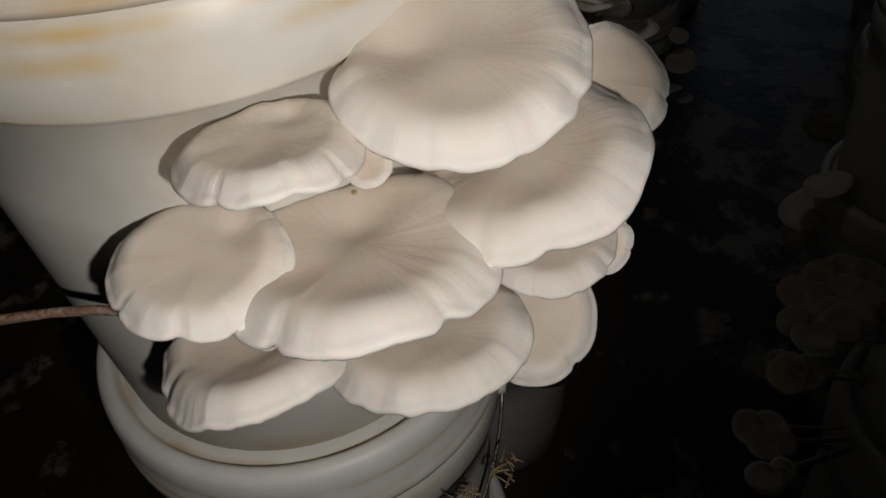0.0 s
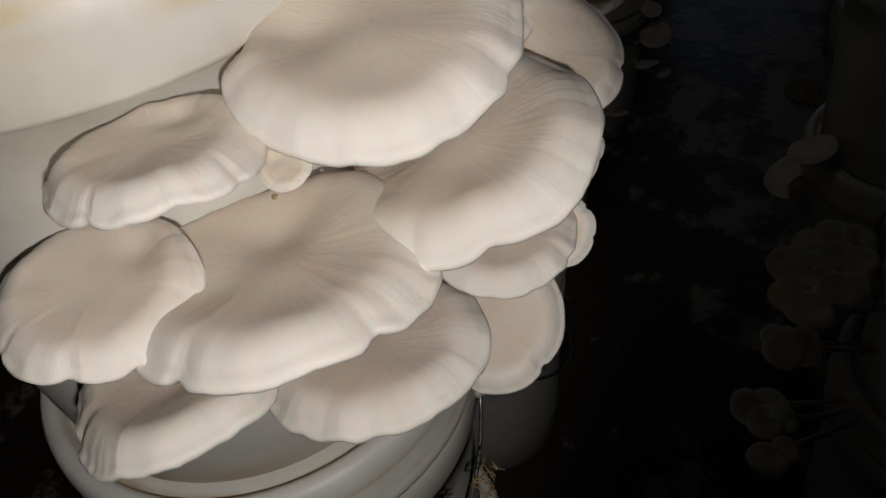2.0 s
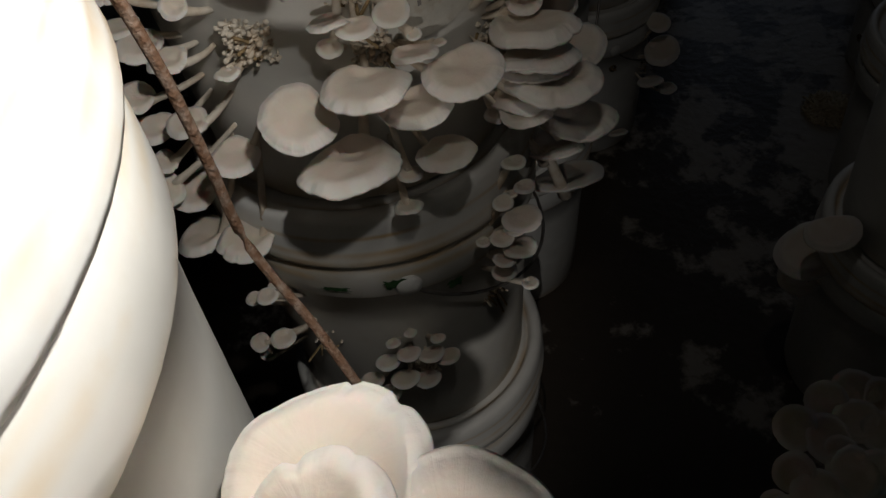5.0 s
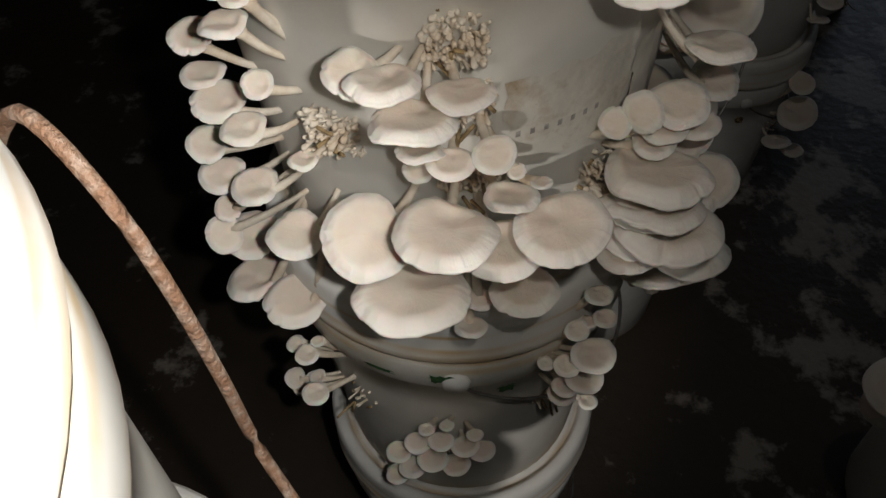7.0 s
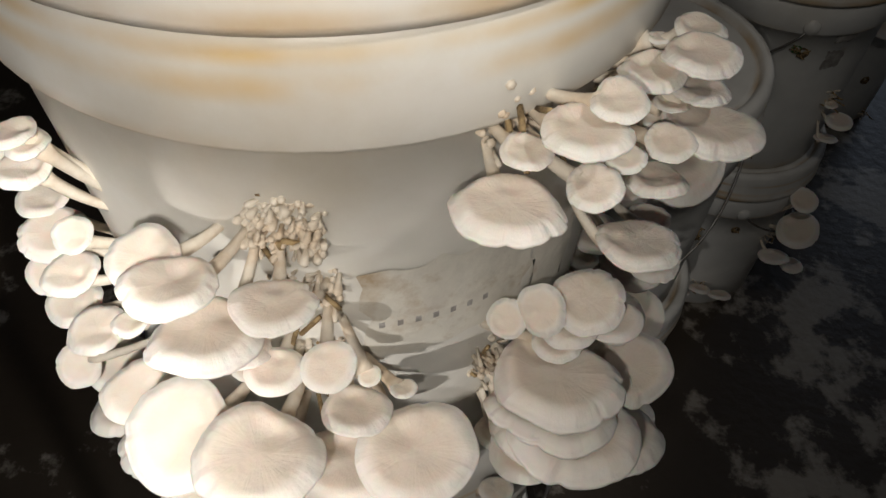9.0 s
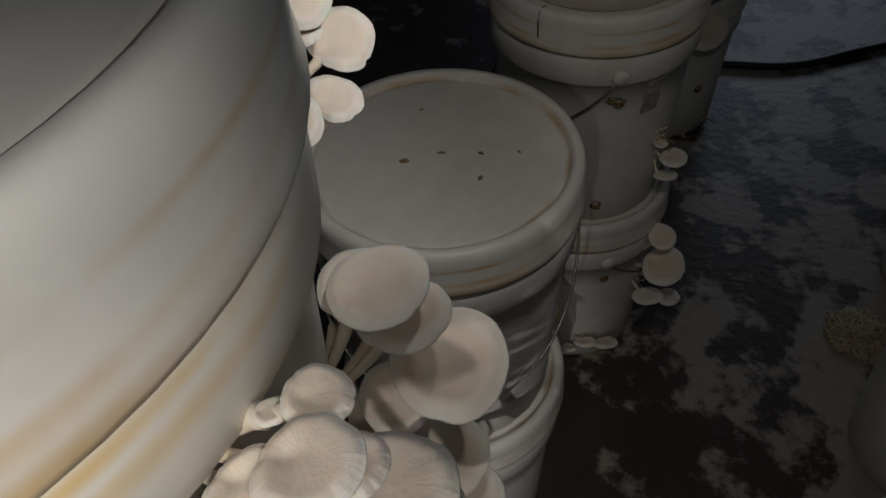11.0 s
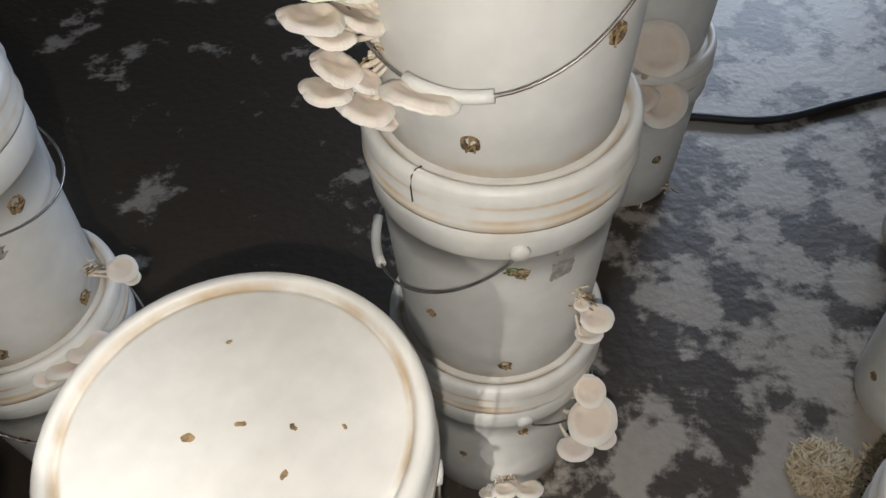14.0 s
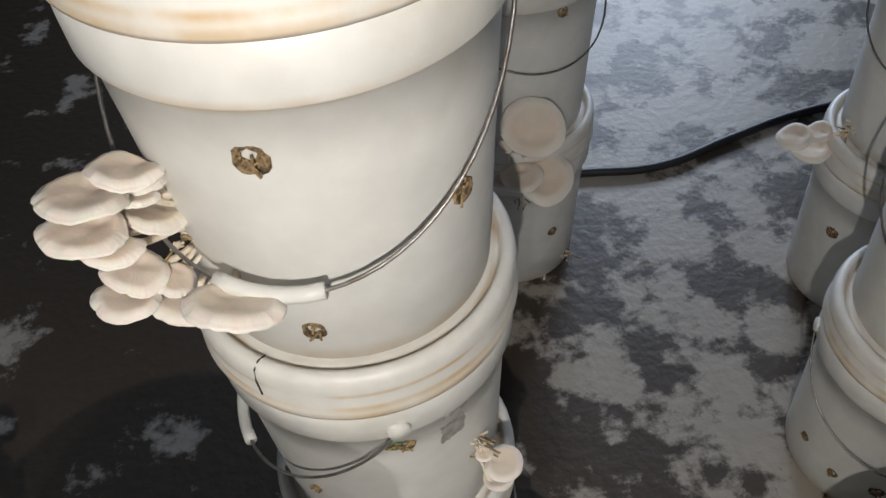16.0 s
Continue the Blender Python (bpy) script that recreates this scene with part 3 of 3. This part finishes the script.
cluster("B", "cream oyster mushrooms beside a torn paper label", (-80, 1.060),
        [(-96, 1.059, 0.167, 0.014, 17, -68),
         (-90, 1.066, 0.178, 0.017, 11, 109),
         (-86, 1.051, 0.185, 0.021, 14, 107),
         (-79, 1.056, 0.174, 0.015, 7, 101),
         (-86, 1.014, 0.167, 0.013, 14, 105)], 103, big=True, pins=170)
cluster("B", "stacked cream oyster mushrooms on a bucket's flank", (-108, 0.985),
        [(-145, 1.014, 0.164, 0.013, 23, -55),
         (-125, 1.054, 0.160, 0.013, 1, 122),
         (-146, 0.985, 0.164, 0.014, 1, 124),
         (-138, 0.981, 0.163, 0.017, 7, -56),
         (-144, 0.936, 0.176, 0.014, 20, -54),
         (-128, 0.979, 0.163, 0.014, 4, -57),
         (-144, 0.907, 0.174, 0.016, 10, -54),
         (-130, 0.926, 0.165, 0.016, 2, -56),
         (-121, 1.018, 0.157, 0.009, 28, -59),
         (-142, 0.857, 0.188, 0.014, 37, -52),
         (-145, 0.835, 0.169, 0.021, 11, -55),
         (-118, 0.907, 0.165, 0.019, 6, -59),
         (-144, 0.790, 0.177, 0.026, 12, 126),
         (-127, 0.809, 0.165, 0.025, 2, 123),
         (-113, 0.974, 0.157, 0.009, 6, 118),
         (-143, 0.877, 0.179, 0.010, 25, -53),
         (-122, 1.078, 0.160, 0.011, 9, 121),
         (-120, 1.074, 0.157, 0.009, 2, -60)], 104, big=True, pins=220)
cluster("B", "cream ruffled oyster mushrooms on a bucket's flank", (-42, 0.930),
        [(-31, 0.986, 0.167, 0.018, 10, -102),
         (-39, 0.988, 0.159, 0.012, 38, -99),
         (-14, 0.917, 0.170, 0.015, 38, -104),
         (-38, 0.953, 0.174, 0.032, 14, 78),
         (-16, 0.889, 0.186, 0.024, 14, -106),
         (-38, 0.931, 0.178, 0.031, 14, 78),
         (-35, 0.905, 0.182, 0.037, 14, 76),
         (-16, 0.818, 0.187, 0.035, 14, 74),
         (-42, 0.886, 0.174, 0.020, 5, 80),
         (-35, 0.964, 0.163, 0.014, 17, -100),
         (-39, 0.917, 0.170, 0.020, 10, 80)], 105, big=True, fill=10, pins=60)
cluster("B", "layered cream oyster mushrooms down a bucket's flank", (22, 0.887),
        [(22, 1.020, 0.167, 0.025, 6, 177),
         (22, 0.991, 0.180, 0.022, 16, 173),
         (22, 0.942, 0.198, 0.033, 13, -93),
         (21, 0.930, 0.167, 0.021, 9, -79),
         (21, 0.882, 0.157, 0.019, 3, -48),
         (22, 0.845, 0.192, 0.028, 8, -144),
         (21, 0.824, 0.165, 0.025, 2, 47),
         (22, 0.774, 0.201, 0.030, 7, -154),
         (23, 0.692, 0.195, 0.053, 22, 117),
         (-25, 0.961, 0.174, 0.016, 6, 73),
         (23, 0.607, 0.218, 0.044, 27, 106)], 106, fill=9)
cluster("B", "bright cream oyster mushrooms under a bucket rim", (-46, 1.105),
        [(-53, 1.099, 0.180, 0.019, 9, 90),
         (-42, 1.091, 0.180, 0.010, 17, -97),
         (-44, 1.117, 0.177, 0.015, 5, 84),
         (-40, 1.123, 0.177, 0.010, 5, -98),
         (-49, 1.107, 0.168, 0.009, 2, -91),
         (-35, 1.088, 0.174, 0.008, 5, -99)], 107, big=True, pins=60)
cluster("B", "cream oyster mushrooms crowded under a bucket rim", (-28, 1.075),
        [(-20, 1.080, 0.185, 0.020, 8, 87),
         (-26, 1.121, 0.178, 0.014, 3, 90),
         (-27, 1.083, 0.178, 0.010, 10, -89),
         (-20, 1.118, 0.170, 0.010, 1, 90),
         (-22, 1.098, 0.178, 0.012, 14, 89),
         (-24, 1.055, 0.174, 0.014, 14, 91),
         (-2, 0.967, 0.170, 0.012, 9, 88),
         (-24, 1.016, 0.174, 0.020, 14, 91),
         (-3, 0.941, 0.178, 0.017, 15, -93)], 127, big=True, fill=5, pins=60)
cluster("B", "cream oyster mushrooms on a bucket's far flank", (60, 1.084),
        [(60, 1.088, 0.228, 0.019, 34, -54),
         (61, 1.043, 0.262, 0.021, 31, -61),
         (60, 1.134, 0.237, 0.016, 36, -54),
         (60, 1.155, 0.217, 0.014, 22, -22),
         (59, 1.167, 0.197, 0.014, 32, -33),
         (59, 1.132, 0.206, 0.012, 22, -18),
         (60, 1.043, 0.197, 0.010, 24, -32),
         (59, 1.057, 0.173, 0.012, 24, -15)], 108, big=True, fill=18, pins=120)
cluster("B", "small clustered cream oyster mushrooms", (-84, 0.590),
        [(-101, 0.618, 0.165, 0.012, 14, 114),
         (-94, 0.651, 0.165, 0.012, 14, 110),
         (-87, 0.660, 0.165, 0.011, 14, 106),
         (-80, 0.652, 0.165, 0.012, 14, 101),
         (-75, 0.640, 0.165, 0.012, 14, 98),
         (-97, 0.593, 0.165, 0.013, 14, 112),
         (-90, 0.619, 0.165, 0.014, 14, 108),
         (-83, 0.611, 0.165, 0.013, 14, 103),
         (-103, 0.561, 0.165, 0.012, 14, 115),
         (-91, 0.680, 0.165, 0.007, 14, 109),
         (-85, 0.691, 0.165, 0.006, 14, 105),
         (-77, 0.672, 0.165, 0.007, 14, 99)], 109, pins=140)
cluster("B", "small clustered cream oyster mushrooms", (-48, 0.660),
        [(-51, 0.804, 0.190, 0.016, 3, 80),
         (-55, 0.784, 0.180, 0.010, 4, -96),
         (-52, 0.772, 0.190, 0.014, 7, 81),
         (-44, 0.812, 0.175, 0.009, 4, 80),
         (-46, 0.841, 0.170, 0.010, 8, 82),
         (-55, 0.740, 0.180, 0.011, 2, -96),
         (-45, 0.692, 0.180, 0.008, 2, 80),
         (-51, 0.808, 0.170, 0.009, 5, -96)], 110, fill=4)
cluster("B", "small clustered cream oyster mushrooms", (-120, 0.640),
        [(-137, 0.709, 0.170, 0.008, 2, -55),
         (-125, 0.744, 0.175, 0.010, 5, 124),
         (-143, 0.626, 0.178, 0.010, 26, -53),
         (-124, 0.689, 0.180, 0.012, 5, 125),
         (-144, 0.600, 0.174, 0.010, 1, -54),
         (-138, 0.635, 0.160, 0.008, 1, 124)], 111, fill=4)
cluster("C", "pale oyster mushrooms beside a bucket handle", (-168, 0.637),
        [(-168, 0.633, 0.178, 0.025, 26, -51),
         (-170, 0.589, 0.164, 0.015, 16, -30)], 112)
cluster("D", "dried cream oyster mushrooms fanned over a bucket", (-150, 0.862),
        [(-143, 0.960, 0.191, 0.030, 15, 45),
         (-144, 0.932, 0.200, 0.029, 14, 32),
         (-145, 0.956, 0.158, 0.025, 17, 41),
         (-147, 0.869, 0.181, 0.025, 24, -5),
         (-146, 0.852, 0.196, 0.025, 11, 36),
         (-150, 0.809, 0.157, 0.030, 22, 7),
         (-116, 0.879, 0.174, 0.034, 29, 56),
         (-149, 0.907, 0.154, 0.029, 28, 37)], 113, big=True, fill=6)
cluster("D", "small pale oyster mushrooms on a bucket", (-48, 0.520),
        [(-44, 0.493, 0.165, 0.022, 1, -166),
         (-45, 0.455, 0.160, 0.019, 18, 105),
         (-49, 0.519, 0.150, 0.010, 6, 171)], 114)
cluster("D", "pale oyster mushrooms beside a wire handle", (-38, 0.194),
        [(-45, 0.268, 0.190, 0.037, 18, -110),
         (-51, 0.201, 0.185, 0.027, 16, 108),
         (-44, 0.325, 0.175, 0.024, 20, -102),
         (-29, 0.134, 0.195, 0.022, 10, 136)], 115)
cluster("D", "small pale oyster mushrooms near the floor", (-85, 0.068),
        [(-86, 0.097, 0.165, 0.020, 24, 93),
         (-72, 0.082, 0.165, 0.024, 29, 94),
         (-95, 0.072, 0.160, 0.014, 20, 91)], 116)
cluster("E", "yellowed oyster mushrooms on a far bucket", (-96, 0.262),
        [(-92, 0.464, 0.190, 0.053, 41, -105),
         (-84, 0.342, 0.180, 0.051, 27, -99),
         (-97, 0.361, 0.185, 0.036, 11, -108),
         (-106, 0.420, 0.180, 0.014, 40, -102),
         (-107, 0.346, 0.180, 0.020, 0, 118)], 117)
cluster("E", "small pale oyster mushrooms on a far bucket", (-40, 0.020),
        [(-88, -0.030, 0.174, 0.025, 9, -154),
         (-82, -0.014, 0.174, 0.018, 14, -133)], 118)
cluster("F", "small oyster mushroom on a bucket", (5, 0.429),
        [(3, 0.428, 0.184, 0.023, 22, -15),
         (4, 0.403, 0.189, 0.013, 34, -46)], 119)
cluster("F", "yellowed oyster mushrooms low on a bucket", (-52, 0.262),
        [(-55, 0.371, 0.170, 0.016, 21, 38),
         (-43, 0.367, 0.165, 0.033, 20, 103),
         (-31, 0.373, 0.165, 0.034, 15, 103)], 120)
cluster("G2", "pale oyster mushrooms on a far bucket", (175, 0.395),
        [(171, 0.381, 0.216, 0.031, 16, -165),
         (171, 0.350, 0.177, 0.034, 14, 178),
         (169, 0.383, 0.174, 0.024, 17, -166)], 121)
cluster("R", "dim cream oyster mushrooms clustered on a bucket", (162, 0.500),
        [(160, 0.545, 0.243, 0.022, 19, -123),
         (151, 0.545, 0.218, 0.021, 20, -124),
         (144, 0.545, 0.195, 0.023, 8, -127),
         (143, 0.545, 0.171, 0.021, 13, -129),
         (171, 0.545, 0.249, 0.020, 33, -124),
         (161, 0.545, 0.215, 0.024, 6, -125),
         (154, 0.545, 0.189, 0.023, 7, -127),
         (156, 0.545, 0.166, 0.022, 12, -130),
         (176, 0.545, 0.231, 0.027, 1, -126),
         (170, 0.545, 0.196, 0.025, 12, -129),
         (170, 0.545, 0.177, 0.020, 35, -130),
         (165, 0.545, 0.205, 0.018, 8, -127)], 122, fill=6)
cluster("R", "dim cream oyster mushrooms beside a bucket lid", (165, 0.420),
        [(175, 0.470, 0.244, 0.025, 30, -125),
         (175, 0.470, 0.222, 0.023, 30, -127),
         (171, 0.470, 0.252, 0.015, 30, -123)], 123)
cluster("R", "dim cream oyster mushrooms low on a bucket", (175, 0.300),
        [(-178, 0.410, 0.290, 0.021, 25, -122),
         (-178, 0.410, 0.263, 0.023, 5, 55),
         (-173, 0.410, 0.280, 0.022, 7, -125),
         (-172, 0.410, 0.258, 0.015, 25, -128),
         (-165, 0.410, 0.304, 0.023, 2, 53),
         (-165, 0.410, 0.280, 0.016, 23, -130)], 124)
cluster("R2", "dim oyster mushrooms on a far bucket", (172, 0.262),
        [(172, 0.325, 0.164, 0.051, 18, -177),
         (-174, 0.416, 0.174, 0.036, 17, 158),
         (172, 0.268, 0.165, 0.035, 18, -175)], 125, fill=4)

# ---- small things on the floor ----
hose = bpy.data.curves.new("hose", "CURVE")
hose.dimensions, hose.bevel_depth, hose.bevel_resolution = "3D", 0.011, 4
line = hose.splines.new("BEZIER")
places = ((0.15, 0.86), (0.51, 0.835), (0.70, 0.815), (0.90, 0.87), (1.08, 0.918), (1.36, 0.95), (1.9, 1.05), (2.6, 1.5))
line.bezier_points.add(len(places) - 1)
for q, (x, y) in zip(line.bezier_points, places):
    q.co = (x, y, 0.011)
    q.handle_left_type = q.handle_right_type = "AUTO"
hose.materials.append(RUBBER)
tagged(new("hose", hose), "black rubber hose lying on the concrete floor", "hose")


def straw_heap(x, y, spread, count, seed, z=0.001, mat=None, label="heap of spilled straw substrate on the floor"):
    rnd = random.Random(seed)
    bm = bmesh.new()
    for i in range(count):
        a, r = rnd.uniform(0, 6.28), spread * rnd.random() ** 0.7
        h = 0.002 + min(0.02, 0.6 * spread) * rnd.random() * (1 - r / spread)
        p = Vector((r * math.cos(a), r * math.sin(a), h))
        d = Vector((rnd.uniform(-1, 1), rnd.uniform(-1, 1), rnd.uniform(-0.1, 0.25))) * 0.016 * min(1.0, spread / 0.05 + 0.25)
        tube([p - d, p + Vector((0, 0, 0.001)), p + d], rnd.uniform(0.4, 1.0) * min(0.003, spread / 12), 5, bm)
    heap = new("spilled_substrate", mesh("spilled_substrate", bm, mat or PALE))
    heap.location = (x, y, z)
    return tagged(heap, label, "straw", kind="stuff")


straw_heap(0.57, -0.09, 0.06, 520, 1)
straw_heap(0.70, -0.10, 0.07, 480, 2)
straw_heap(TOWERS["F"][0] + 0.05, TOWERS["F"][1] - 0.16, 0.08, 260, 3)
for x, y, seed in ((-0.648, -1.322, 4), (-0.425, -1.432, 5), (-0.395, -1.41, 6)):
    straw_heap(x, y, 0.011, 13, seed, 2 * P + 0.004, STRAW, "tuft of straw caught on a bucket lid")
